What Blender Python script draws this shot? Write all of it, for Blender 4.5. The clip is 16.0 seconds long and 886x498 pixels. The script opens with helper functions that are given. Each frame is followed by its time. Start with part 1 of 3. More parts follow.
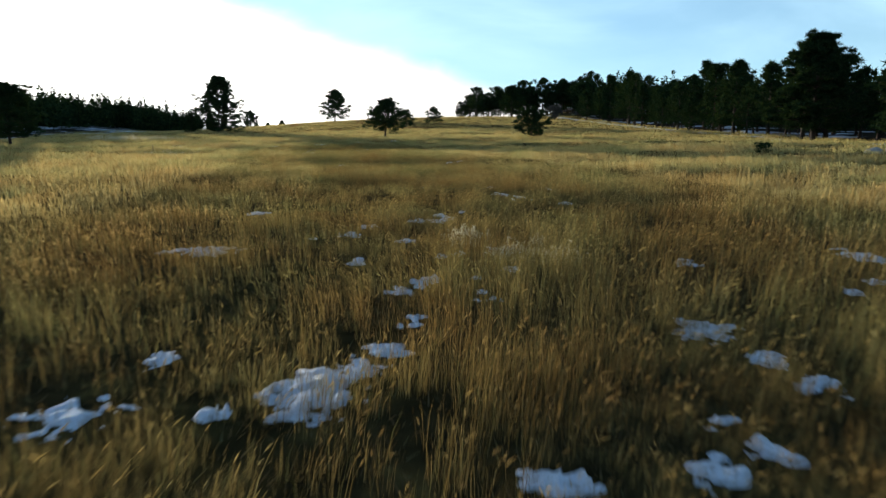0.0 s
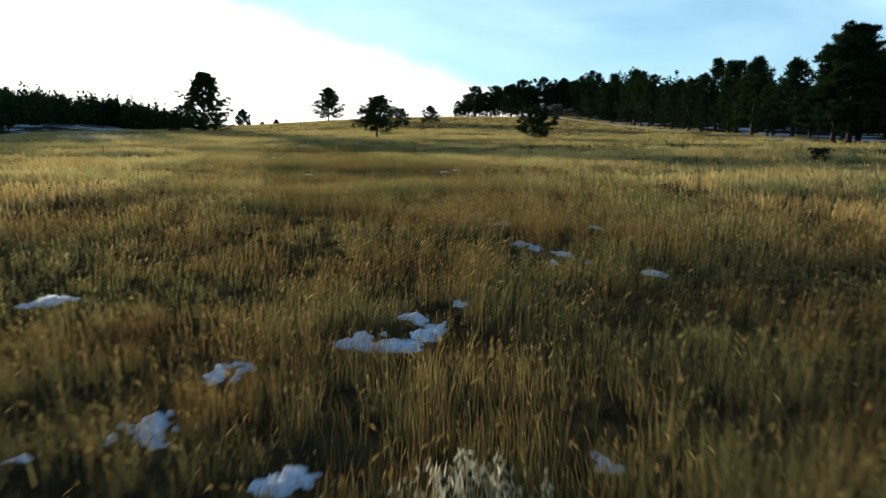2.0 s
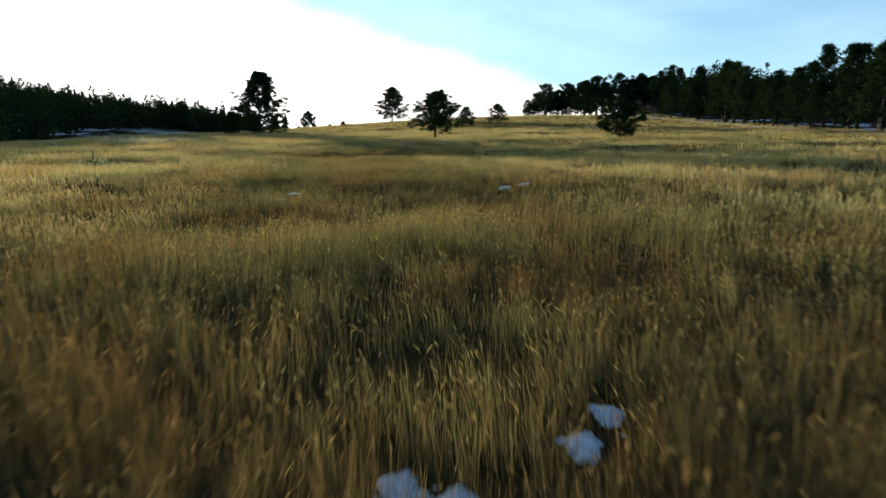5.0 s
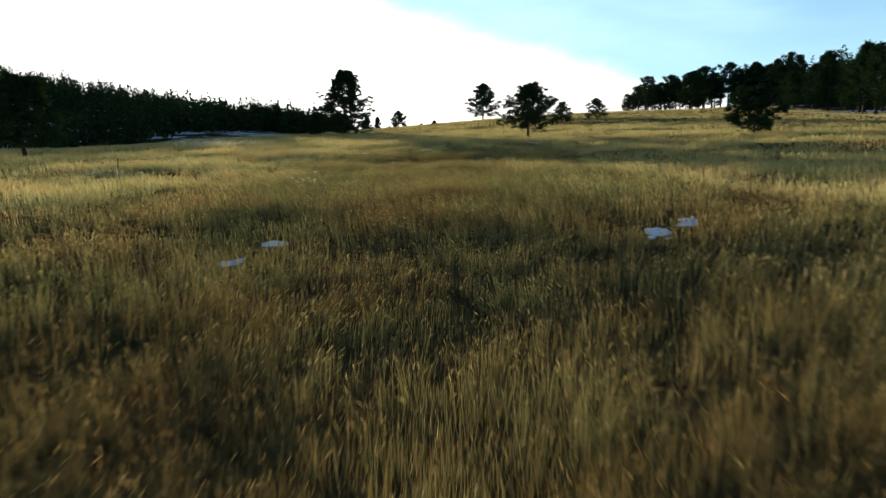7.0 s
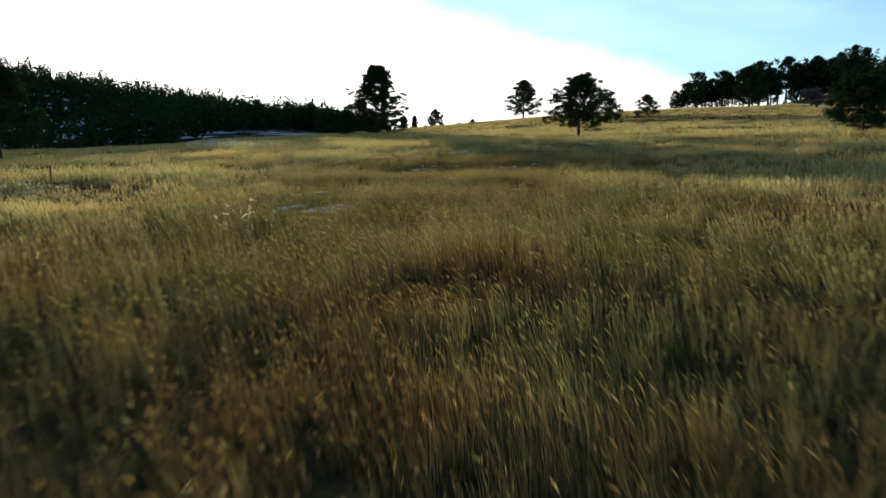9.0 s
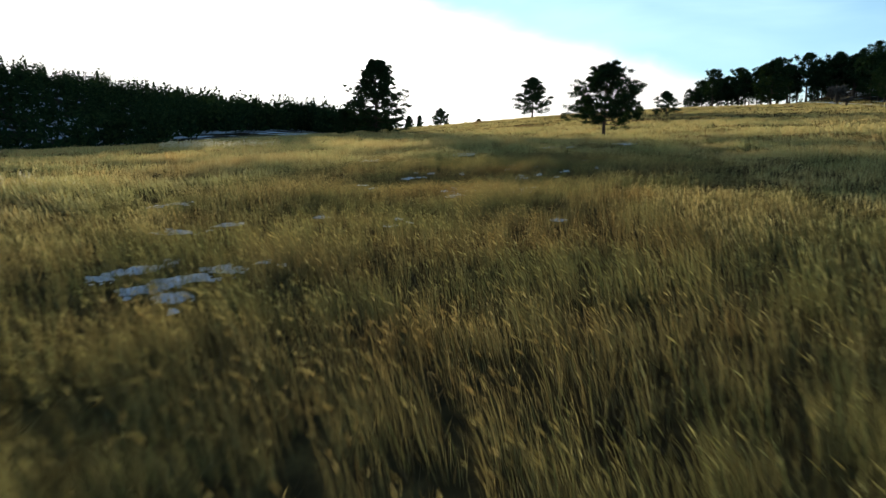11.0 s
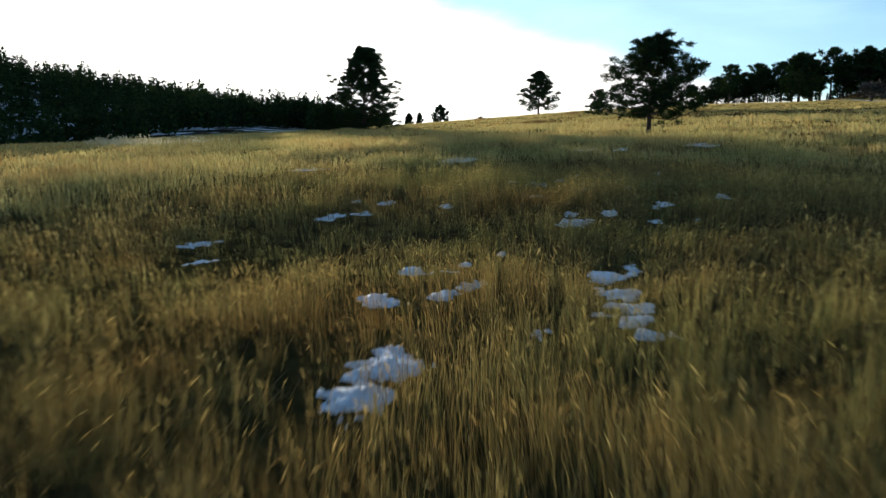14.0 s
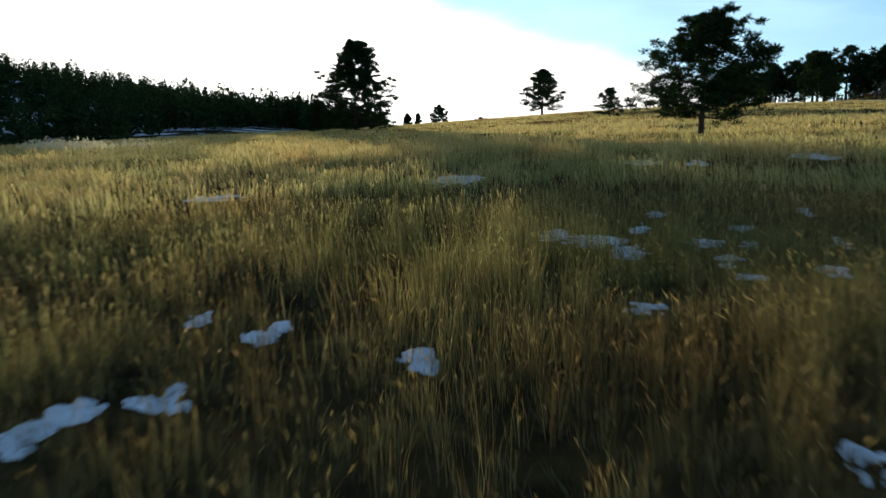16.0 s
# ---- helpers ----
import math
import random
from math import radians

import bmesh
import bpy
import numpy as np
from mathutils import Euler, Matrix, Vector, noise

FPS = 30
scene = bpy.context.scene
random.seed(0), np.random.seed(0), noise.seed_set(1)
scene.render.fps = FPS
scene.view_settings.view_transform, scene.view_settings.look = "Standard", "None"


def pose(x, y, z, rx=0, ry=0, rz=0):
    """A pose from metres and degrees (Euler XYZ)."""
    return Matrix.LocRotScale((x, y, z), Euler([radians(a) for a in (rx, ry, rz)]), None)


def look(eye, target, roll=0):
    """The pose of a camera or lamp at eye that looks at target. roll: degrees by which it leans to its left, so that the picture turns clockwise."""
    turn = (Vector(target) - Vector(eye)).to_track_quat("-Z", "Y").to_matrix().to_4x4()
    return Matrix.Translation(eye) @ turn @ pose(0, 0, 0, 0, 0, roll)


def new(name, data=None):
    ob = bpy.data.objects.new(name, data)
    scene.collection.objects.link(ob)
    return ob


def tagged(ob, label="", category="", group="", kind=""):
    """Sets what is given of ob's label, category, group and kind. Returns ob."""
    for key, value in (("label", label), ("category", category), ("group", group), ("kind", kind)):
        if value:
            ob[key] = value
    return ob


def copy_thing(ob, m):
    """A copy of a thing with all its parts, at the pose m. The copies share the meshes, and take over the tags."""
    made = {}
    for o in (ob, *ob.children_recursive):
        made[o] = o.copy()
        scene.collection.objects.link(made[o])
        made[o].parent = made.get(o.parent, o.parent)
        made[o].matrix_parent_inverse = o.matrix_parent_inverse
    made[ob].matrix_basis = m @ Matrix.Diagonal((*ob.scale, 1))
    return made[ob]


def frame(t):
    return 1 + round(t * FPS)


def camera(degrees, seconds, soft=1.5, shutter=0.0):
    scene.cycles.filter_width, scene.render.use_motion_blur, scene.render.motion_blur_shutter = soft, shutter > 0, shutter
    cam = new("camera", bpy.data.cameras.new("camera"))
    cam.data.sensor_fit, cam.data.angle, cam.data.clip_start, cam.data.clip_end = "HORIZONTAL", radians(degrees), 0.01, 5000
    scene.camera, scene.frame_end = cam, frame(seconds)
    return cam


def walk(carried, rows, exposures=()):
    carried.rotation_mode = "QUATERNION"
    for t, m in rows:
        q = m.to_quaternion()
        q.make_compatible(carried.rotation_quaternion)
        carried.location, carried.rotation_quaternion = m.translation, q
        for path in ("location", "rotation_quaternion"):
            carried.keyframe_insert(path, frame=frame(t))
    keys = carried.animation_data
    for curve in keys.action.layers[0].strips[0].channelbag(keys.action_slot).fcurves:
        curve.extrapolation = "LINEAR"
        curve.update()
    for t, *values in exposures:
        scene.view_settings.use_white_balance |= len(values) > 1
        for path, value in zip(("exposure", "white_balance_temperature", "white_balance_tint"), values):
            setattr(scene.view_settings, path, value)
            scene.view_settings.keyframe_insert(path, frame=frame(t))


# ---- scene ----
cam = camera(66.4, 16.0, soft=1.45, shutter=0.45)
PATH = [
    (0, (0.969, -1.229, 2.311), (0.664, 8.651, 0.801), 0.3),
    (0.5, (0.937, 1.475, 2.389), (0.637, 11.355, 0.884), 0.3),
    (1, (0.927, 4.321, 2.471), (0.637, 14.201, 0.961), 0.2),
    (1.5, (0.905, 7.125, 2.584), (0.630, 17.005, 1.074), 0.4),
    (2, (0.911, 9.828, 2.643), (0.646, 19.708, 1.133), 0.6),
    (2.5, (0.944, 12.493, 2.664), (0.669, 22.378, 1.154), 0.6),
    (3, (0.951, 15.137, 2.704), (0.611, 25.017, 1.189), 0.4),
    (3.5, (0.981, 17.764, 2.731), (0.496, 27.634, 1.221), 0.4),
    (4, (1.008, 20.259, 2.709), (0.293, 30.119, 1.189), 0.2),
    (4.5, (0.983, 22.993, 2.640), (0.013, 32.833, 1.130), 0.2),
    (7, (-0.980, 39.023, 2.956), (-3.575, 48.558, 1.436), -0.6),
    (7.5, (-1.715, 42.269, 2.981), (-4.555, 51.734, 1.456), -0.7),
    (8, (-2.513, 45.564, 3.032), (-5.493, 54.984, 1.507), -0.7),
    (8.5, (-3.412, 48.764, 3.101), (-6.467, 58.159, 1.576), -0.7),
    (9, (-4.268, 51.860, 3.173), (-7.393, 61.235, 1.648), -0.6),
    (11.5, (-8.881, 67.068, 3.192), (-12.091, 76.413, 1.667), -0.6),
    (12, (-9.813, 70.309, 3.156), (-13.023, 79.659, 1.621), -0.5),
    (12.5, (-10.716, 73.659, 3.104), (-13.931, 82.999, 1.569), -0.4),
    (13, (-11.585, 76.957, 3.087), (-14.800, 86.297, 1.552), -0.4),
    (13.5, (-12.475, 80.197, 3.177), (-15.695, 89.537, 1.642), -0.3),
    (14, (-13.431, 83.340, 3.287), (-16.651, 92.680, 1.742), -0.3),
    (14.5, (-14.380, 86.269, 3.365), (-17.600, 95.609, 1.830), -0.3),
    (15, (-15.361, 89.191, 3.488), (-18.576, 98.536, 1.953), -0.1),
    (15.5, (-16.361, 92.295, 3.619), (-19.571, 101.640, 2.079), -0.1),
    (16, (-17.275, 95.480, 3.644), (-20.485, 104.825, 2.109), -0.2),
]
walk(cam, [(t, look(eye, target, roll)) for t, eye, target, roll in PATH])

# ---- light ----
SUN = Vector((-0.5200, 0.8500, 0.0860)).normalized()
sun_data = bpy.data.lights.new("sun", "SUN")
sun_data.energy, sun_data.angle, sun_data.color = 5.0, radians(0.6), (1.0, 0.92, 0.77)
new("sun", sun_data).matrix_world = look((0, 0, 80), Vector((0, 0, 80)) - SUN)

scene.view_settings.exposure = 0.34

world = bpy.data.worlds.new("sky")
scene.world = world
world.use_nodes = True


def node(nt, kind, links=None, operation=None, use_clamp=None, data_type=None, blend_type=None, interpolation_type=None):
    """A node with its fields set, and its inputs filled with values or with other nodes' outputs."""
    n = nt.nodes.new(kind)
    if operation:
        n.operation = operation
    if use_clamp:
        n.use_clamp = use_clamp
    if data_type:
        n.data_type = data_type
    if blend_type:
        n.blend_type = blend_type
    if interpolation_type:
        n.interpolation_type = interpolation_type
    for key, value in (links or {}).items():
        if isinstance(value, bpy.types.NodeSocket):
            nt.links.new(value, n.inputs[key])
        else:
            n.inputs[key].default_value = value
    return n


def maths(nt, op, a, b=0.0, clamp=False):
    return node(nt, "ShaderNodeMath", {0: a, 1: b}, operation=op, use_clamp=clamp).outputs[0]


def ramp(nt, fac, stops):
    n = node(nt, "ShaderNodeValToRGB", {"Fac": fac})
    for place, colour in stops[2:]:
        n.color_ramp.elements.new(place)
    for element, (place, colour) in zip(n.color_ramp.elements, sorted(stops, key=lambda s: s[0])):
        element.position, element.color = place, (*colour, 1.0) if len(colour) == 3 else colour
    return n.outputs["Color"]


def mix(nt, fac, a, b, blend="MIX"):
    n = node(nt, "ShaderNodeMix", {0: fac, 6: a, 7: b}, data_type="RGBA", blend_type=blend)
    return n.outputs[2]


def build_sky():
    nt = world.node_tree
    nt.nodes.clear()
    sky = node(nt, "ShaderNodeTexSky")
    sky.sky_type, sky.sun_disc = "NISHITA", False
    sky.sun_elevation, sky.sun_rotation = math.asin(SUN.z), math.atan2(SUN.x, SUN.y)
    sky.altitude, sky.air_density, sky.dust_density, sky.ozone_density = 1800.0, 1.0, 0.6, 2.0
    way = node(nt, "ShaderNodeTexCoord").outputs["Generated"]
    # the high veil of cloud, brightest round the sun, with a ragged edge
    near_sun = node(nt, "ShaderNodeVectorMath", {0: way, 1: tuple(SUN)}, operation="DOT_PRODUCT").outputs["Value"]
    flat = node(nt, "ShaderNodeMapping", {"Vector": way, "Scale": (1.0, 1.0, 2.6), "Rotation": (0.0, 0.35, 0.3)}).outputs[0]
    wisps = node(nt, "ShaderNodeTexNoise", {"Vector": flat, "Scale": 3.2, "Detail": 7.0, "Roughness": 0.52, "Distortion": 0.5}).outputs["Fac"]
    fine = node(nt, "ShaderNodeTexNoise", {"Vector": flat, "Scale": 2.3, "Detail": 6.0, "Roughness": 0.5, "Distortion": 0.4}).outputs["Fac"]
    height = node(nt, "ShaderNodeSeparateXYZ", {0: way}).outputs["Z"]
    # the veil ends along a slanting line that falls to the right
    right = node(nt, "ShaderNodeSeparateXYZ", {0: way}).outputs["X"]
    edge = maths(nt, "SUBTRACT", maths(nt, "SUBTRACT", 0.100, height), maths(nt, "MULTIPLY", right, 0.27))
    edge = maths(nt, "ADD", edge, maths(nt, "MULTIPLY", maths(nt, "SUBTRACT", wisps, 0.5), 0.11))
    veil = node(nt, "ShaderNodeMapRange", {"Value": edge, "From Min": -0.024, "From Max": 0.026}, interpolation_type="SMOOTHSTEP").outputs[0]
    ahead = node(nt, "ShaderNodeMapRange", {"Value": near_sun, "From Min": 0.35, "From Max": 0.75}, interpolation_type="SMOOTHSTEP").outputs[0]
    veil = maths(nt, "MULTIPLY", veil, ahead)
    thin = node(nt, "ShaderNodeMapRange", {"Value": fine, "From Min": 0.34, "From Max": 0.66, "To Min": 0.32, "To Max": 1.0}, interpolation_type="SMOOTHSTEP").outputs[0]
    low = node(nt, "ShaderNodeMapRange", {"Value": height, "From Min": 0.18, "From Max": 0.65, "To Min": 1.0, "To Max": 0.12}, interpolation_type="SMOOTHSTEP").outputs[0]
    thin = maths(nt, "MULTIPLY", thin, low)
    blue = node(nt, "ShaderNodeVectorMath", {0: sky.outputs[0], "Scale": SKY_GAIN}, operation="SCALE").outputs[0]
    blue = mix(nt, 1.0, blue, SKY_TINT, "MULTIPLY")
    hazy = mix(nt, thin, blue, (0.56, 0.86, 1.05, 1.0))
    glow = maths(nt, "POWER", maths(nt, "MAXIMUM", near_sun, 0.0), 14.0)
    bright = node(nt, "ShaderNodeVectorMath", {0: (1.0, 0.98, 0.93), "Scale": maths(nt, "ADD", maths(nt, "MULTIPLY", glow, 1.1), 0.95)}, operation="SCALE").outputs[0]
    colour = mix(nt, veil, hazy, bright)
    back = node(nt, "ShaderNodeBackground", {"Color": colour, "Strength": 1.0})
    nt.links.new(back.outputs[0], node(nt, "ShaderNodeOutputWorld").inputs[0])


SKY_GAIN, SKY_TINT = 0.15, (0.85, 1.05, 1.2, 1.0)
build_sky()

# ---- materials ----


def material(name, rough=0.9, bump=0.0, bump_scale=20.0):
    """A material with its node tree, its principled shader and the position in metres."""
    m = bpy.data.materials.new(name)
    m.use_nodes = True
    nt = m.node_tree
    shader = nt.nodes["Principled BSDF"]
    shader.inputs["Roughness"].default_value = rough
    shader.inputs["Specular IOR Level"].default_value = 0.2
    place = node(nt, "ShaderNodeNewGeometry").outputs["Position"]
    if bump:
        grain = node(nt, "ShaderNodeTexNoise", {"Vector": place, "Scale": bump_scale, "Detail": 6.0}).outputs["Fac"]
        nt.links.new(node(nt, "ShaderNodeBump", {"Height": grain, "Strength": bump, "Distance": 0.05}).outputs[0], shader.inputs["Normal"])
    return m, nt, shader, place


def noise_of(nt, place, scale, detail=4.0, rough=0.55):
    return node(nt, "ShaderNodeTexNoise", {"Vector": place, "Scale": scale, "Detail": detail, "Roughness": rough}).outputs["Fac"]


def leafy(name, stops, through_share, tint, patch=0.09, patch_stops=None):
    """Thin blades or needles: each island its own shade, larger patches over them, and light that shines through."""
    m = bpy.data.materials.new(name)
    m.use_nodes = True
    nt = m.node_tree
    nt.nodes.clear()
    geo = node(nt, "ShaderNodeNewGeometry")
    colour = ramp(nt, geo.outputs["Random Per Island"], stops)
    if patch_stops:
        # more russet in the south of the meadow, more olive up the slope
        north = node(nt, "ShaderNodeSeparateXYZ", {0: geo.outputs["Position"]}).outputs["Y"]
        drift = node(nt, "ShaderNodeMapRange", {"Value": north, "From Min": 5.0, "From Max": 75.0, "To Min": 0.075, "To Max": -0.035}).outputs[0]
        area = maths(nt, "ADD", noise_of(nt, geo.outputs["Position"], patch, 5.0, 0.6), drift)
        colour = mix(nt, 0.9, colour, ramp(nt, area, patch_stops), "MULTIPLY")
    diffuse = node(nt, "ShaderNodeBsdfDiffuse", {"Color": colour})
    lit = node(nt, "ShaderNodeBsdfTranslucent", {"Color": mix(nt, 1.0, colour, tint, "MULTIPLY")})
    both = node(nt, "ShaderNodeMixShader", {0: through_share, 1: diffuse.outputs[0], 2: lit.outputs[0]})
    nt.links.new(both.outputs[0], node(nt, "ShaderNodeOutputMaterial").inputs[0])
    return m


PATCHES = [(0.30, (0.50, 0.62, 0.48)), (0.40, (0.78, 0.88, 0.70)), (0.50, (0.98, 0.96, 0.80)), (0.58, (0.94, 0.82, 0.64)), (0.65, (0.84, 0.64, 0.48)), (0.76, (0.95, 0.88, 0.72))]
# heads are paler than stems; the gap is widened to paint sun and shade
SHADED_STRAW = leafy("dry_stems_shaded", [(0.0, (0.110, 0.086, 0.046)), (0.35, (0.190, 0.152, 0.080)), (0.7, (0.275, 0.226, 0.122)), (0.92, (0.120, 0.138, 0.072)), (1.0, (0.38, 0.33, 0.21))],
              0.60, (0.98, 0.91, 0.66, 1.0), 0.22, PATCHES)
SUNLIT_SEED = leafy("ripe_seed_heads_sunlit", [(0.0, (0.290, 0.232, 0.122)), (0.5, (0.410, 0.338, 0.185)), (1.0, (0.56, 0.49, 0.31))],
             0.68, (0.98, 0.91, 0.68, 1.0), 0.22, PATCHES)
# dead grass toned down further, so its colour holds the shade between stems
SHADED_THATCH = leafy("low_shaded_thatch", [(0.0, (0.055, 0.045, 0.025)), (0.6, (0.11, 0.085, 0.045)), (1.0, (0.085, 0.09, 0.045))], 0.3, (1.0, 0.9, 0.6, 1.0))
PALE = leafy("bleached_straw", [(0.0, (0.48, 0.42, 0.28)), (1.0, (0.66, 0.62, 0.48))], 0.5, (1.0, 0.95, 0.8, 1.0))
RUSSET = leafy("russet_stems", [(0.0, (0.09, 0.045, 0.025)), (1.0, (0.20, 0.10, 0.05))], 0.3, (1.0, 0.7, 0.5, 1.0))
NEEDLE = leafy("pine_needles", [(0.0, (0.010, 0.022, 0.012)), (0.6, (0.020, 0.038, 0.017)), (1.0, (0.042, 0.062, 0.024))], 0.25, (1.0, 1.0, 0.55, 1.0))


def ground_material():
    m, nt, shader, place = material("meadow_ground", 1.0, 0.25, 9.0)
    shader.inputs["Specular IOR Level"].default_value = 0.0
    tuft = noise_of(nt, place, 1.6, 6.0, 0.65)
    area = noise_of(nt, place, 0.05, 4.0)
    near = ramp(nt, tuft, [(0.30, (0.016, 0.013, 0.010)), (0.55, (0.046, 0.035, 0.020)), (0.75, (0.12, 0.09, 0.042))])
    wide = ramp(nt, area, [(0.35, (0.8, 0.9, 0.6)), (0.5, (1.0, 0.95, 0.75)), (0.7, (1.0, 0.75, 0.5))])
    nt.links.new(mix(nt, 1.0, near, wide, "MULTIPLY"), shader.inputs["Base Color"])
    return m


def forest_floor_material():
    m, nt, shader, place = material("forest_floor", 0.95, 0.5, 2.0)
    shader.inputs["Specular IOR Level"].default_value = 0.0
    patches = noise_of(nt, place, 0.045, 6.0, 0.62)
    nt.links.new(ramp(nt, patches, [(0.40, (0.022, 0.019, 0.014)), (0.52, (0.045, 0.036, 0.024)), (0.57, (0.55, 0.60, 0.68)), (0.75, (0.72, 0.76, 0.82))]), shader.inputs["Base Color"])
    return m


def snow_material():
    m, nt, shader, place = material("old_snow_shade_blue", 0.65, 0.9, 26.0)
    dirt = noise_of(nt, place, 7.0, 7.0, 0.6)
    # besides the dirt, the snow is dimmed and blued to paint it as shaded
    nt.links.new(ramp(nt, dirt, [(0.28, (0.34, 0.37, 0.41)), (0.45, (0.56, 0.63, 0.74)), (0.8, (0.72, 0.78, 0.87))]), shader.inputs["Base Color"])
    shader.inputs["Subsurface Weight"].default_value = 0.0
    return m


def bark_material():
    m, nt, shader, place = material("pine_bark", 0.95, 0.9, 6.0)
    tall = node(nt, "ShaderNodeMapping", {"Vector": place, "Scale": (5.0, 5.0, 1.2)}).outputs[0]
    plates = noise_of(nt, tall, 1.6, 6.0, 0.6)
    nt.links.new(ramp(nt, plates, [(0.32, (0.016, 0.012, 0.010)), (0.55, (0.050, 0.034, 0.025)), (0.75, (0.095, 0.062, 0.045))]), shader.inputs["Base Color"])
    return m


GROUND, FOREST_FLOOR, SNOW, BARK = ground_material(), forest_floor_material(), snow_material(), bark_material()


def plain(name, dark, light, rough=0.9, scale=8.0, bump=0.5):
    m, nt, shader, place = material(name, rough, bump, scale * 2)
    nt.links.new(ramp(nt, noise_of(nt, place, scale, 6.0, 0.6), [(0.3, dark), (0.7, light)]), shader.inputs["Base Color"])
    return m


TWIG = plain("grey_twigs", (0.05, 0.04, 0.035), (0.13, 0.11, 0.09))
POST_WOOD = plain("weathered_post", (0.04, 0.03, 0.025), (0.11, 0.09, 0.07), 0.9, 12.0)
ROCK = plain("grey_boulder", (0.10, 0.10, 0.10), (0.30, 0.29, 0.27), 0.9, 2.0)

# ---- the lie of the land ----


def lattice(x, y, size, seed=0):
    """Smooth value noise, -1 to 1, with one cell of that many metres."""
    u, v = np.asarray(x) / size, np.asarray(y) / size
    i, j = np.floor(u).astype(np.int64), np.floor(v).astype(np.int64)
    f, g = u - i, v - j
    f, g = f * f * (3 - 2 * f), g * g * (3 - 2 * g)

    def corner(a, b):
        h = (a * 374761393 + b * 668265263 + seed * 974711) & 0x7FFFFFFF
        h = ((h ^ (h >> 13)) * 1274126177) & 0x7FFFFFFF
        return ((h ^ (h >> 16)) & 0xFFFF) / 32767.5 - 1
    low = corner(i, j) * (1 - f) + corner(i + 1, j) * f
    high = corner(i, j + 1) * (1 - f) + corner(i + 1, j + 1) * f
    return low * (1 - g) + high * g


def mottle(x, y, size, seed=0):
    """The same noise turned and bent, so that no grid shows in what grows by it."""
    u, v = 0.79 * x + 0.61 * y, -0.61 * x + 0.79 * y
    bend = 0.45 * size
    return lattice(u + bend * lattice(v, u, size * 0.8, seed + 50), v + bend * lattice(u, v, size * 0.8, seed + 51), size, seed)


def soft_clip(v, low, high, soft):
    """v held between low and high, with rounded ends."""
    v = low + soft * np.logaddexp(0, (v - low) / soft)
    return high - soft * np.logaddexp(0, (high - v) / soft)


def smooth(v, low, high):
    s = np.clip((v - low) / (high - low), 0, 1)
    return s * s * (3 - 2 * s)


def hillside(x, y, z):
    """The meadow's height z, led over into the wooded hillside across the hollow, which rises the further one turns from the meadow."""
    far, turn = np.hypot(x, y), np.degrees(np.arctan2(-x, y))
    crest = 43.5 * np.clip((turn - 20) / 25, 0, 1.5) ** 0.95 * smooth(turn, 170, 120) + 2.0
    share = smooth(turn, 18, 26) * smooth(turn, 175, 130)
    z = z - 9.0 * smooth(far, 180, 290) * smooth(turn, 30, 45) * smooth(turn, 170, 110)
    return z + share * smooth(far, 290, 610) * (crest - z)


def land(x, y):
    x, y = np.asarray(x, float), np.asarray(y, float)
    u, v = soft_clip(x, -150, 75, 8) / 100, soft_clip(y, -40, 408, 10) / 200
    z = -0.125 + 2.6 * v + 3.579 * v ** 2 + 1.922 * v ** 3 - 1.003 * v ** 4
    z += u * (0.812 + 1.084 * v + 0.573 * v ** 2 - 0.65 * v ** 3)
    z += u ** 2 * (0.726 - 0.724 * v - 1.244 * v ** 2) + u ** 3 * (-0.647 - 0.136 * v)
    z -= 0.55 * np.exp(-((x + 13) / 26) ** 2 - ((y - 86) / 22) ** 2)
    z -= 0.13 * np.exp(-(x / 9) ** 2 - ((y - 12) / 7) ** 2)
    z += 0.20 * np.exp(-((x - 3) / 8) ** 2 - ((y - 26) / 6) ** 2)
    z += 0.22 * np.exp(-((x + 15) / 9) ** 2 - ((y - 88.5) / 8) ** 2)
    z -= 0.60 * np.exp(-((x + 17) / 13) ** 2 - ((y - 112) / 9) ** 2)
    z += 22 * np.exp(-((x - 112) / 52) ** 2 - ((y - 480) / 95) ** 2)
    z = hillside(x, y, z)
    calm = smooth(np.hypot(x, y), 260, 60)
    z += 0.10 * lattice(x, y, 7.0, 1) + 0.05 * lattice(x, y, 2.6, 2) + 0.30 * lattice(x, y * 1.6, 19.0, 3) * (0.4 + 0.6 * smooth(y, 20, 60)) * calm
    return z


def link_mesh(name, verts, faces, mat, parent=None, shade=False):
    """One mesh object from arrays of corners and of faces that all have the same number of corners."""
    me = bpy.data.meshes.new(name)
    verts, faces = np.asarray(verts, np.float32), np.asarray(faces, np.int32)
    n, k = faces.shape
    me.vertices.add(len(verts)), me.loops.add(n * k), me.polygons.add(n)
    me.vertices.foreach_set("co", verts.ravel())
    me.loops.foreach_set("vertex_index", faces.ravel())
    me.polygons.foreach_set("loop_start", np.arange(0, n * k, k, dtype=np.int32))
    me.polygons.foreach_set("use_smooth", np.full(n, shade))
    me.materials.append(mat)
    me.update(calc_edges=True)
    ob = new(name, me)
    ob.parent = parent
    return ob


def steps(spans):
    """Grid lines: from the first place on, each (end, step) in turn."""
    out = [spans[0]]
    for end, step in spans[1:]:
        n = max(1, round((end - out[-1]) / step))
        out += list(np.linspace(out[-1], end, n + 1)[1:])
    return np.array(out)


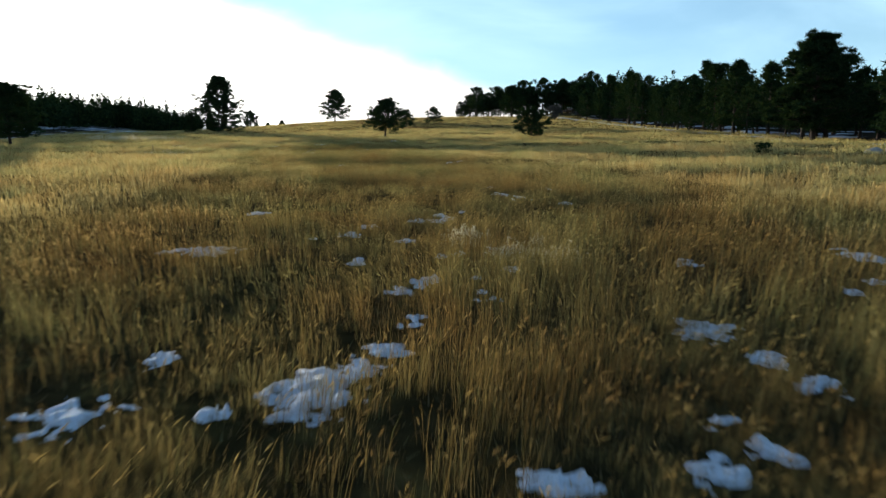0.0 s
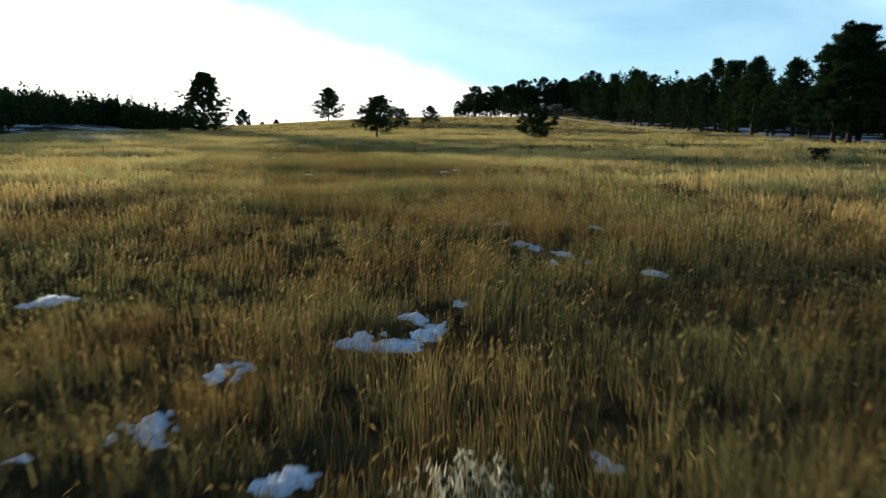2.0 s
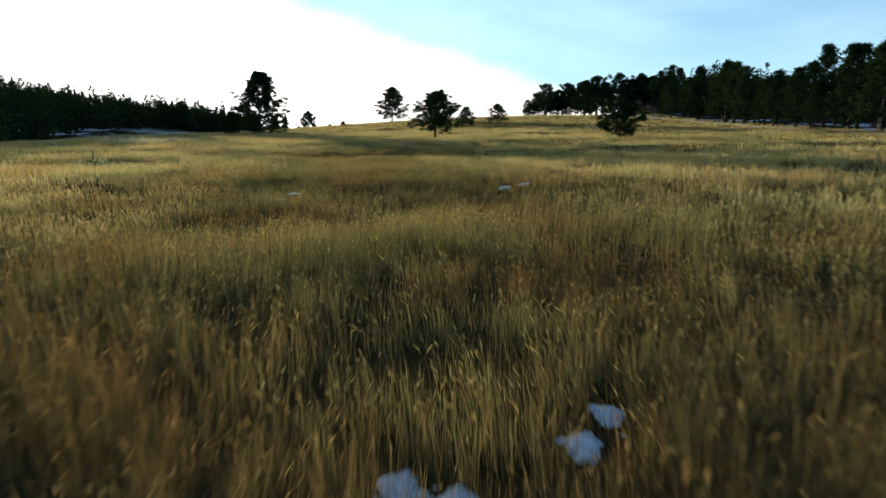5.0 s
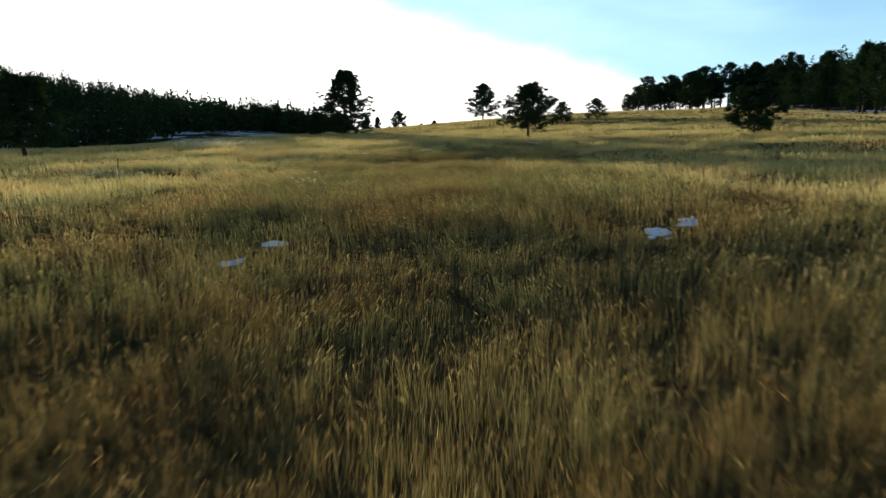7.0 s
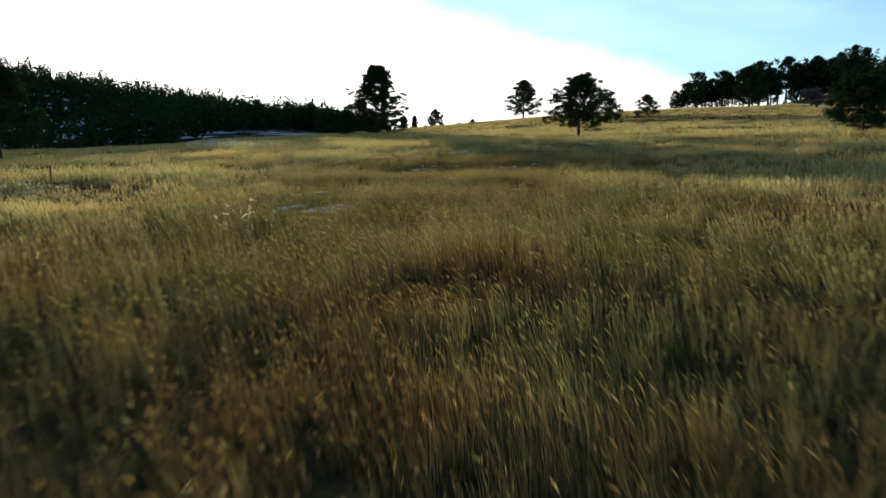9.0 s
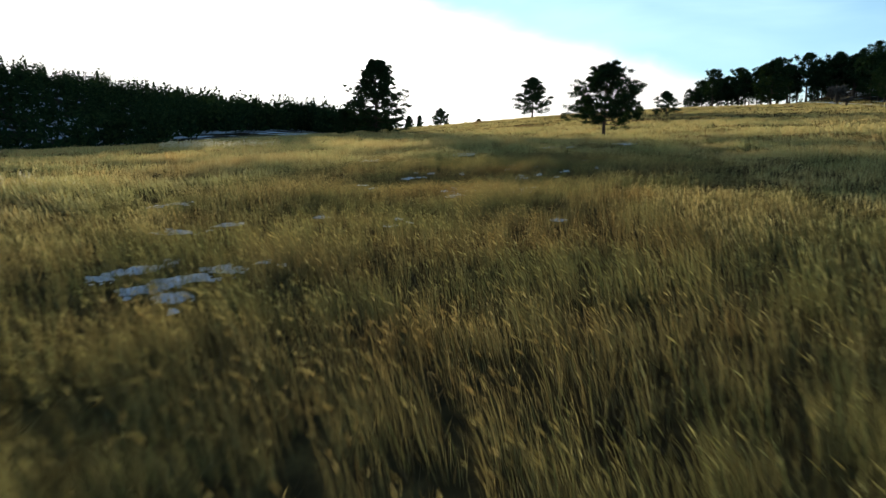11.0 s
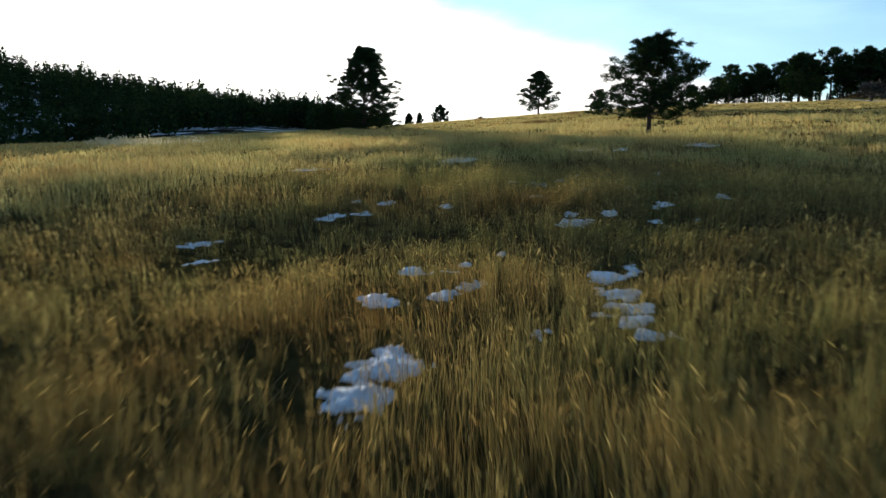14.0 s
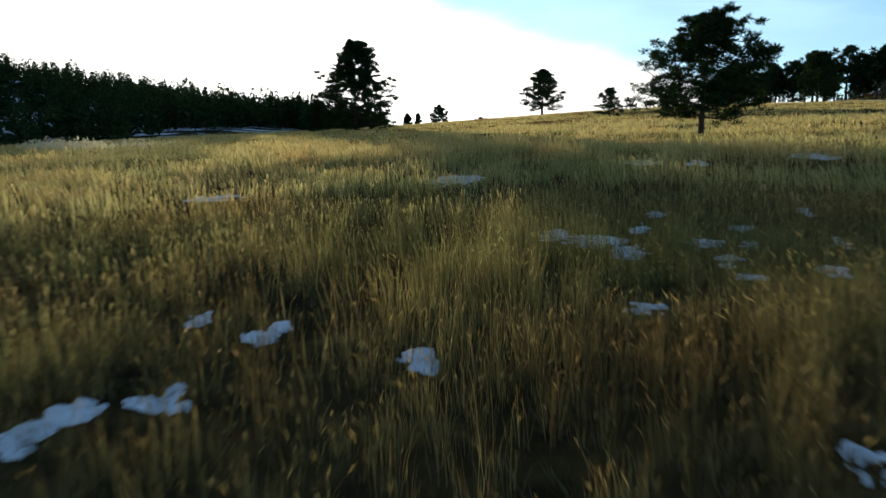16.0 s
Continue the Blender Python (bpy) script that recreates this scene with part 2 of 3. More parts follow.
def build_ground():
    xs = steps([-2600, (-900, 120), (-420, 24), (-170, 8), (-60, 3), (-30, 1.5), (25, 1.0), (70, 2.5), (220, 8), (500, 30), (2600, 200)])
    ys = steps([-1500, (-300, 150), (-30, 15), (-4, 2.5), (130, 1.0), (220, 2.5), (460, 6), (800, 14), (1300, 60), (3200, 250)])
    gx, gy = np.meshgrid(xs, ys)
    verts = np.stack([gx, gy, land(gx, gy)], -1).reshape(-1, 3)
    nx, ny = len(xs), len(ys)
    i = (np.arange(ny - 1)[:, None] * nx + np.arange(nx - 1)).ravel()
    faces = np.stack([i, i + 1, i + nx + 1, i + nx], -1)
    ob = link_mesh("ground", verts, faces, GROUND, None, True)
    ob.data.materials.append(FOREST_FLOOR)
    mid = verts[faces].mean(1)
    turn = np.degrees(np.arctan2(-mid[:, 0], mid[:, 1]))
    wooded = (np.hypot(mid[:, 0], mid[:, 1]) > 255) & (turn > 24) & (turn < 150) & (mid[:, 0] < -150)
    wooded |= (mid[:, 0] > 62 + 4 * lattice(mid[:, 1], mid[:, 1], 20)) & (mid[:, 1] > 60)
    ob.data.polygons.foreach_set("material_index", wooded.astype(np.int32))
    tagged(ob, "rolling meadow of dry grass with wooded slopes", "ground", kind="structure")


build_ground()

# ---- pines ----


def tubes(paths, sides=6):
    """Tapered limbs: each path is a list of (place, radius). Corners and quads of all of them."""
    verts, faces = [], []
    for path in paths:
        base = len(verts)
        for k, (p, r) in enumerate(path):
            a = Vector(path[max(k - 1, 0)][0])
            b = Vector(path[min(k + 1, len(path) - 1)][0])
            along = (b - a).normalized()
            side = along.cross(Vector((0.3, 0.2, 1.0)) if abs(along.z) < 0.9 else Vector((1.0, 0.1, 0.0))).normalized()
            up = side.cross(along)
            for s in range(sides):
                w = 2 * math.pi * s / sides
                verts.append(Vector(p) + r * (math.cos(w) * side + math.sin(w) * up))
        for k in range(len(path) - 1):
            for s in range(sides):
                t = (s + 1) % sides
                faces.append((base + k * sides + s, base + k * sides + t, base + (k + 1) * sides + t, base + (k + 1) * sides + s))
    return np.array([tuple(v) for v in verts]), np.array(faces)


def woody(spine, arms):
    """Stem and limbs joined, for trees that stand far off."""
    v1, f1 = tubes([spine], 6)
    v2, f2 = tubes(arms, 3)
    return np.concatenate([v1, v2]), np.concatenate([f1, f2 + len(v1)])


def needles(gen, centres, radii, count, size):
    """Tufts of needles: round each centre a spray of slim triangles that point outwards and up."""
    n = len(centres)
    c = np.repeat(centres, count, 0)
    r = np.repeat(radii, count)[:, None]
    way = gen.normal(size=(n * count, 3))
    way[:, 2] = way[:, 2] * 0.75 + 0.25
    way /= np.linalg.norm(way, axis=1)[:, None]
    start = c + way * r * gen.uniform(0.05, 0.80, (n * count, 1)) * np.array([1, 1, 0.6])
    long = size * gen.uniform(0.7, 1.5, (n * count, 1))
    side = np.cross(way, gen.normal(size=(n * count, 3)))
    side /= np.linalg.norm(side, axis=1)[:, None]
    tip = start + way * long
    verts = np.stack([start - side * long * 0.14, start + side * long * 0.14, tip], 1).reshape(-1, 3)
    return verts, np.arange(n * count * 3).reshape(-1, 3)


def pine_parts(seed, tall, wide, bare, shape, limbs, clumps, count, size, lean=0.0, bend=0.0, puff=0.085, sweep=0.25, ragged=0.3):
    """Trunk, limbs (each with its twigs) and needle crown of a pine. shape(h) gives the crown's reach (0 to 1) at the height share h.
    Each limb forks into a few clumps of needles, so that the sky shows between them."""
    gen = np.random.default_rng(seed)
    thick = tall * 0.021 + 0.05
    wob = gen.normal(size=4) * 0.012 * tall
    phase = gen.uniform(0, 6.28, 3)
    spine = []
    for k in range(9):
        h = k / 8
        x = lean * tall * h + wob[0] * math.sin(3 * h) + bend * tall * h * h
        y = wob[1] * math.sin(4 * h + wob[2])
        spine.append(((x, y, tall * 0.985 * h - 0.25 * (k == 0)), thick * (1 - 0.93 * h) * (1.35 if k == 0 else 1)))

    def at(h):
        f = h * 8
        i = min(int(f), 7)
        return np.array(spine[i][0]) * (1 - f + i) + np.array(spine[i + 1][0]) * (f - i)
    arms, centres, radii = [], [], []
    for b in range(limbs):
        h = bare + (1 - bare) * ((b + gen.uniform(0, 1)) / limbs) ** 0.92
        share = (h - bare) / (1 - bare)
        turn = b * 2.39996 + gen.uniform(-0.5, 0.5)
        lobe = 1 + ragged * (0.6 * math.sin(2 * turn + phase[0] + 4 * share) + 0.5 * math.sin(3 * turn + phase[1] - 9 * share) + 0.5 * math.sin(14 * share + phase[2]))
        reach = wide * 0.5 * shape(share) * min(1.12, lobe) * gen.uniform(0.74, 1.0) + 0.008 * tall
        out = np.array([math.cos(turn), math.sin(turn), 0])
        across = np.array([-out[1], out[0], 0])
        start = at(min(h, 0.97))
        rise = (-0.14 + 0.55 * share) + gen.uniform(-0.12, 0.15)
        p1 = start + out * reach * 0.5 + np.array([0, 0, reach * rise * 0.35])
        p2 = start + out * reach + np.array([0, 0, reach * (rise + sweep * gen.uniform(0.3, 1.2))])
        r0 = max(0.012, thick * 0.30 * (1 - 0.75 * share))
        limb = [[(start, r0), (p1, r0 * 0.6), (p2, r0 * 0.2)]]
        for k in range(clumps):
            f = 1.0 if k == 0 else gen.uniform(0.35, 0.95)
            p = (start + (p1 - start) * f * 2) if f < 0.5 else (p1 + (p2 - p1) * (f - 0.5) * 2)
            side = 0.0 if k == 0 else gen.uniform(0.10, 0.36) * gen.choice([-1, 1])
            end = p + across * side * reach + out * abs(side) * 0.4 * reach + np.array([0, 0, gen.uniform(0.0, 0.10) * reach + 0.01 * tall])
            if k:
                limb.append([(p, r0 * 0.35), (end, r0 * 0.12)])
            r = puff * wide * gen.uniform(0.65, 1.15) * (0.55 + 0.5 * (1 - share))
            for step in (0.0, 0.9, 1.6):
                centres.append(end - (out * 0.5 + across * side) * step * r + gen.normal(size=3).clip(-1.2, 1.2) * r * np.array([0.45, 0.45, 0.22]))
                radii.append(r * gen.uniform(0.6, 1.0))
        for f in gen.uniform(0.30, 0.90, clumps):
            p = (start + (p1 - start) * f * 2) if f < 0.5 else (p1 + (p2 - p1) * (f - 0.5) * 2)
            r = puff * wide * gen.uniform(0.5, 0.95) * (0.55 + 0.5 * (1 - share))
            centres.append(p + gen.normal(size=3).clip(-1.2, 1.2) * np.array([1.1, 1.1, 0.4]) * r)
            radii.append(r)
        arms.append(limb)
    for k in range(8):
        centres.append(at(1.0 - 0.012 * k) + gen.normal(size=3).clip(-1.2, 1.2) * np.array([0.012, 0.012, 0.010]) * tall)
        radii.append(puff * wide * 0.36)
    return spine, arms, needles(gen, np.array(centres), np.array(radii), count, size)


def pine(label, group, m, *args, each_limb=False, **more):
    spine, arms, crown = pine_parts(*args, **more)
    tree = tagged(new("pine_tree"), label, "tree", group)
    if each_limb:
        link_mesh("trunk", *tubes([spine], 8), BARK, tree, True)
        for arm in arms:
            link_mesh("limb", *tubes(arm, 4), BARK, tree, True)
    else:
        link_mesh("trunk", *woody(spine, [twig for arm in arms for twig in arm]), BARK, tree, True)
    link_mesh("crown", *crown, NEEDLE, tree)
    tree.matrix_world = m
    return tree


def stand(x, y, turn=0.0, size=1.0):
    return Matrix.Translation((x, y, float(land(x, y)))) @ Euler((0, 0, radians(turn))).to_matrix().to_4x4() @ Matrix.Scale(size, 4)


def dome(s):
    return max(0.10, 1 - abs(2 * s - 0.56) ** 2.0 * 0.46) if s < 0.7 else max(0.08, 0.9 - 2.9 * (s - 0.7))


def cone(s):
    return max(0.05, (1 - s) ** 0.85)


def column(s):
    return 0.75 + 0.25 * math.sin(5 * s) if s < 0.7 else max(0.06, 2.1 * (1.0 - s) + 0.05)


def broad(s):
    return 0.85 + 0.2 * math.sin(7 * s + 0.6) if s < 0.55 else max(0.10, 1.0 - 1.75 * (s - 0.45) ** 1.2)


def bushy(s):
    return 0.92 + 0.12 * math.sin(9 * s) if s < 0.35 else max(0.12, 1.0 - 1.40 * (s - 0.35) ** 1.15)


def bush(s):
    return max(0.08, (1 - s) ** 0.6)


def old_cone(s):
    return 0.85 + 0.15 * math.sin(8 * s) if s < 0.3 else max(0.14, 0.98 - 1.12 * (s - 0.3))


LONE = "lone pines on the meadow"
pine("dark green pine with a broad ragged crown in dry grass", LONE, stand(-15.9, 144, 0),
     11, 7.7, 8.6, 0.22, bushy, 64, 4, 52, 0.21, lean=0.01, bend=0.03, puff=0.074, sweep=0.40, ragged=0.22, each_limb=True)
pine("small bushy dark green pine alone in dry grass", LONE, stand(13.6, 128.5, 40),
     12, 5.5, 7.2, 0.18, dome, 46, 4, 54, 0.20, puff=0.075, each_limb=True)
pine("tall old pine with an open pointed crown on the meadow's rise", LONE, stand(-80.5, 224, 0),
     13, 17.6, 16.5, 0.04, old_cone, 110, 5, 34, 0.44, puff=0.043, sweep=0.30, ragged=0.2, each_limb=True)
pine("slender young pine with open tiers on the skyline", LONE, stand(-63, 336, 0),
     14, 15.6, 19.0, 0.12, cone, 64, 4, 30, 0.52, puff=0.055, sweep=0.25, ragged=0.2, each_limb=True)
pine("broad pine at the meadow's edge before the dark wood", LONE, stand(-71.2, 105.5, 0),
     15, 9.4, 10.5, 0.14, broad, 54, 4, 44, 0.28, puff=0.07, each_limb=True)
pine("massive old pine with a dense rounded crown at the wood's edge", LONE, stand(57, 111, 0),
     16, 16.4, 14.5, 0.13, bushy, 90, 4, 52, 0.42, puff=0.070, each_limb=True)
pine("broad dark pine on the brow before the tall row", LONE, stand(24, 343, 0),
     17, 15.5, 12.5, 0.12, dome, 52, 4, 34, 0.50, puff=0.075, each_limb=True)
for n, (x, y, tall, wide) in enumerate([(-18.5, 226, 5.6, 7.0), (-11, 262, 6.0, 8.6), (-138, 441, 13.0, 15.5), (-160, 600, 14.0, 10.0), (-190, 660, 14.0, 10.0),
                                        (-281, 752, 26.0, 17.0), (-230, 650, 21.0, 11.0), (-33, 262, 6.2, 8.4), (-91, 227, 6.5, 6.0)]):
    pine("small bushy pine low on the grassy skyline", "small pines on the skyline", stand(x, y, 50 * n), 30 + n, tall, wide, 0.03, bush, 40, 3, 40, 0.045 * tall, puff=0.07)

# the wood along the right of the meadow: five trees, each copied at its own size and turn
WOOD = "pines of the wood beside the meadow"
protos = [
    pine("tall dark pine in the wood beside the meadow", WOOD, stand(66, 97, 0), 41, 15.0, 9.0, 0.10, column, 44, 3, 9, 0.68, puff=0.085),
    pine("tall round-crowned dark pine in the wood beside the meadow", WOOD, stand(61, 137, 0), 42, 14.0, 9.6, 0.12, bushy, 44, 3, 9, 0.68, puff=0.085),
    pine("pointed dark pine in the wood beside the meadow", WOOD, stand(60, 152, 0), 43, 15.5, 9.0, 0.08, old_cone, 48, 3, 9, 0.68, puff=0.075),
    pine("broad dark pine in the wood beside the meadow", WOOD, stand(62.5, 123, 0), 44, 13.0, 10.0, 0.14, broad, 42, 3, 9, 0.68, puff=0.085),
    pine("tall open-crowned pine in the wood beside the meadow", WOOD, stand(63, 168, 0), 46, 16.0, 8.4, 0.26, dome, 34, 3, 9, 0.68, puff=0.085, sweep=0.4),
]
gen = np.random.default_rng(5)
y = 84.0
while y < 470:
    for row in range(4):
        x = 60 + 7.5 * row + gen.uniform(-2.5, 3.0) - (3 if y > 300 else 0)
        py = y + gen.uniform(-3, 3)
        if row < 2 and (abs(py - 111) < 8 or py < 92):
            continue
        if gen.uniform() < 0.12 or (py > 310 and row < 1):
            continue
        near = py < 200
        size = (gen.choice([0.55, 0.7, 0.82, 0.92, 1.02]) if near else gen.choice([0.6, 0.8, 0.95, 1.1, 1.25])) * gen.uniform(0.92, 1.08)
        copy_thing(protos[int(gen.integers(0, 5))], stand(x, py, gen.uniform(0, 360), size))
    y += 8.0 + 0.018 * y

# the row of tall bare-stemmed pines on the hill's brow
brow = pine("tall dark pine with a bare lower stem on the hill's brow", "pines on the hill's brow", stand(8, 432, 0), 45, 19.0, 10.5, 0.32, dome, 34, 3, 9, 1.0, puff=0.085)
for n in range(40):
    f = n / 39
    size = (0.72 + 0.34 * min(1.0, 2.2 * f)) * gen.choice([0.78, 0.9, 1.0, 1.1])
    copy_thing(protos[n % 5] if n % 3 == 0 else brow, stand(-3 + 68 * f + gen.uniform(-1.2, 1.2), 478 - 66 * f + gen.uniform(-8, 8), gen.uniform(0, 360), size))


def wood(name, label, places, seed, per=230):
    """Many far trees in one mesh, each a stem with tiers of small needle sprays."""
    gen = np.random.default_rng(seed)
    n = len(places)
    tall = gen.uniform(11, 17, n) * (1 + 0.12 * gen.normal(size=n).clip(-1, 1.3))
    wide = tall * gen.uniform(0.34, 0.52, n)
    blunt = gen.uniform(0.42, 0.95, (n, 1))
    h = 0.05 + 0.95 * gen.uniform(0, 1, (n, per)) ** 1.1
    tiers = 0.82 + 0.22 * np.sin(h * gen.uniform(22, 34, (n, 1)) + gen.uniform(0, 6.28, (n, 1)))
    reach = (1.0 - h) ** blunt * tiers * wide[:, None] * 0.5
    turn = gen.uniform(0, 2 * np.pi, (n, per))
    far = reach * np.sqrt(gen.uniform(0.1, 1, (n, per)))
    c = np.stack([places[:, :1] + far * np.cos(turn), places[:, 1:] + far * np.sin(turn), land(places[:, 0], places[:, 1])[:, None] + h * tall[:, None]], -1).reshape(-1, 3)
    size = (np.repeat(tall * 0.125, per) * (1.10 - 0.68 * h.ravel()))[:, None] * gen.uniform(0.6, 1.3, (n * per, 1))
    way = np.stack([np.cos(turn).ravel(), np.sin(turn).ravel(), gen.uniform(-0.2, 0.8, n * per)], -1)
    side = np.cross(way, gen.normal(size=(n * per, 3)))
    side /= np.linalg.norm(side, axis=1)[:, None]
    verts = np.stack([c - side * size * 0.5, c + side * size * 0.5, c + way * size], 1).reshape(-1, 3)
    faces = np.arange(n * per * 3).reshape(-1, 3)
    # stems
    z = land(places[:, 0], places[:, 1])
    a = gen.uniform(0, 6.28, n)
    stems = []
    for k in range(3):
        stems.append(np.stack([places[:, 0] + 0.22 * np.cos(a + 2.1 * k), places[:, 1] + 0.22 * np.sin(a + 2.1 * k), z - 0.3], -1))
    stems.append(np.stack([places[:, 0], places[:, 1], z + tall * 1.0], -1))
    sv = np.stack(stems, 1).reshape(-1, 3)
    b = len(verts) + 4 * np.arange(n)[:, None]
    sf = (b[:, :, None] + np.array([[0, 1, 3], [1, 2, 3], [2, 0, 3]])[None]).reshape(-1, 3)
    ob = link_mesh(name, np.concatenate([verts, sv]), np.concatenate([faces, sf]), NEEDLE)
    return tagged(ob, label, "wood", kind="stuff")


def scatter_left(seed, count):
    gen = np.random.default_rng(seed)
    turn, far = gen.uniform(21.4, 78, count), np.sqrt(gen.uniform(300 ** 2, 760 ** 2, count))
    x, y = -far * np.sin(np.radians(turn)), far * np.cos(np.radians(turn))
    near = 300 + 100 * smooth(turn, 38, 24) + 170 * smooth(turn, 24.5, 22.5) + 14 * lattice(x, y, 40, 5)
    keep = (far > near) & (lattice(x, y, 34, 8) + 0.6 * lattice(x, y, 13, 9) > -0.75)
    return np.stack([x, y], -1)[keep]


wood("far_wood", "dark pine wood on a far hillside with snow below", scatter_left(61, 3000), 62, 105)
gx, gy = gen.uniform(70, 240, 900), gen.uniform(60, 640, 900)
keep = (gx > 97) | (gy > 465)
far_end = np.stack([gen.uniform(21.2, 28.0, 260), gen.uniform(425, 600, 260)], -1)
wood("far_wood", "dark pine wood at the far end of the meadow", np.stack([-far_end[:, 1] * np.sin(np.radians(far_end[:, 0])), far_end[:, 1] * np.cos(np.radians(far_end[:, 0]))], -1), 64, 130)
wood("hill_wood", "dark pine wood on the hill behind the meadow", np.stack([gx, gy], -1)[keep], 63, 110)

# ---- snow ----


def snow_patch(pieces, seed, label="thin patch of old white snow between grass tufts"):
    """A bed of old snow over one or more ovals (x, y, half its width, half its depth), with a ragged melted edge and a lumpy crust."""
    p = np.array(pieces)
    lo, hi = (p[:, :2] - p[:, 2:] * 1.35).min(0), (p[:, :2] + p[:, 2:] * 1.35).max(0)
    cell = max(0.026, float(max(hi - lo)) / 70)
    xs, ys = np.arange(lo[0], hi[0] + cell, cell), np.arange(lo[1], hi[1] + max(cell, 0.03), max(cell, 0.03))
    gx, gy = np.meshgrid(xs, ys)
    bed = np.max([1.0 - np.hypot((gx - a) / c, (gy - b) / d) for a, b, c, d in pieces], axis=0)
    fine = min(1.0, float(p[:, 2].min()) / 0.25)
    bed = bed - (0.10 if len(pieces) > 2 else 0.18) + 0.42 * mottle(gx, gy, 0.36 * fine + 0.04, seed) + 0.42 * mottle(gx, gy, 0.15, seed + 1) + 0.30 * mottle(gx, gy, 0.07, seed + 2)
    body = 0.055 * np.sqrt(np.clip(bed, 0, 1)) + 0.030 * lattice(gx, gy, 0.24, seed + 3) + 0.022 * lattice(gx, gy, 0.09, seed + 4)
    body = np.where(bed > 0, body, -0.05 + 0.4 * np.maximum(bed, -0.3))
    v = np.stack([gx, gy, land(gx, gy) + body], -1).reshape(-1, 3)
    nx = len(xs)
    i = (np.arange(len(ys) - 1)[:, None] * nx + np.arange(nx - 1)).ravel()
    faces = np.stack([i, i + 1, i + nx + 1, i + nx], -1)
    faces = faces[bed.ravel()[faces].max(1) > 0]
    used, faces = np.unique(faces, return_inverse=True)
    return tagged(link_mesh("snow_patch", v[used], faces.reshape(-1, 4), SNOW, None, True), label, "snow", "snow patches in the meadow")


# where snow has lasted, bed by bed: ovals of x, y, half the width, half the depth
SNOW_BY_THE_START = [
    [(-2.6, 4.5, 0.45, 0.45)], [(-1.3, 4.5, 0.16, 0.16)], [(-2.5, 6.2, 0.22, 0.47)], [(-0.5, 5.2, 0.43, 0.72), (-0.1, 5.7, 0.27, 0.47), (0.1, 6.4, 0.24, 0.39)],
    [(0.3, 7.8, 0.17, 0.39)], [(1.7, 3.4, 0.3, 0.23)], [(2.9, 3.5, 0.27, 0.31), (3.4, 3.9, 0.17, 0.24)], [(3.2, 4.5, 0.2, 0.21)], [(4.1, 7.4, 0.42, 0.49)],
    [(4.4, 6.2, 0.25, 0.34), (4.6, 5.4, 0.28, 0.32)], [(9.1, 12.6, 0.36, 0.9)], [(7.2, 9.5, 0.17, 0.33)], [(7.9, 10.2, 0.23, 0.23)],
]
SNOW_PAST_THE_WEEDS = [
    [(-0.1, 9.8, 0.26, 0.39), (0.2, 10.2, 0.24, 0.36), (0.4, 10.6, 0.2, 0.3)], [(1.3, 9.7, 0.17, 0.28)], [(1.4, 9.1, 0.28, 0.15)], [(1.2, 10.8, 0.14, 0.16)],
    [(1.8, 13.5, 0.38, 0.52)], [(1.9, 11.6, 0.25, 0.32)], [(0.5, 12.9, 0.14, 0.21)], [(0.9, 13.3, 0.16, 0.26)], [(-1.2, 12.1, 0.18, 0.34)], [(5.3, 12.1, 0.28, 0.5)],
    [(-4.8, 13.4, 0.77, 0.69)], [(-0.4, 14.8, 0.19, 0.16)],
]
SNOW_IN_THE_SECOND_HOLLOW = [
    [(-0.4, 18.2, 0.27, 0.34), (0.1, 18, 0.46, 0.26), (0.5, 18.6, 0.24, 0.42), (0.3, 19.2, 0.23, 0.21)], [(-1.9, 15.6, 0.31, 0.32)], [(-1.7, 16.9, 0.4, 0.4)],
    [(-2.7, 15, 0.13, 0.08)], [(-0.5, 14.6, 0.23, 0.15)], [(2.1, 15, 0.12, 0.14)], [(4.4, 22.1, 0.19, 0.38)], [(-5.6, 20.2, 0.4, 0.54)], [(0.9, 19.9, 0.11, 0.13)],
    [(2.2, 24.7, 0.27, 0.4), (2.5, 24.2, 0.24, 0.29)], [(3, 23.6, 0.2, 0.22)], [(2.7, 22.7, 0.09, 0.08)], [(4.6, 28, 0.23, 0.9)], [(3.4, 22.8, 0.1, 0.06)],
]
SNOW_ON_THE_MIDDLE_SLOPE = [
    [(0.1, 30, 0.2, 0.29), (0.4, 29.8, 0.17, 0.21), (0.6, 29.4, 0.09, 0.11)], [(1.3, 30.9, 0.19, 0.31), (1.5, 31.4, 0.18, 0.36)],
    [(2, 28.8, 0.25, 0.27), (2.2, 28.8, 0.18, 0.43)], [(-0.9, 29.4, 0.11, 0.18)], [(-0.2, 55.1, 0.36, 0.6), (0.5, 56.9, 0.29, 0.69)], [(-8.8, 51.1, 0.2, 0.31)],
    [(-8.9, 53.2, 0.28, 0.26)], [(-17.1, 73.5, 0.42, 0.9)],
    [(-15.8, 72.7, 0.42, 0.9), (-15.6, 73.2, 0.45, 0.49), (-15.5, 74, 0.42, 0.34), (-15.1, 74.6, 0.39, 0.18)], [(-14.9, 72, 0.4, 0.31)], [(-14.3, 71.2, 0.13, 0.13)],
    [(-25.7, 84.7, 0.61, 0.93)], [(-19.5, 79.7, 0.29, 0.45)], [(-19.9, 78.1, 0.71, 0.46)],
]
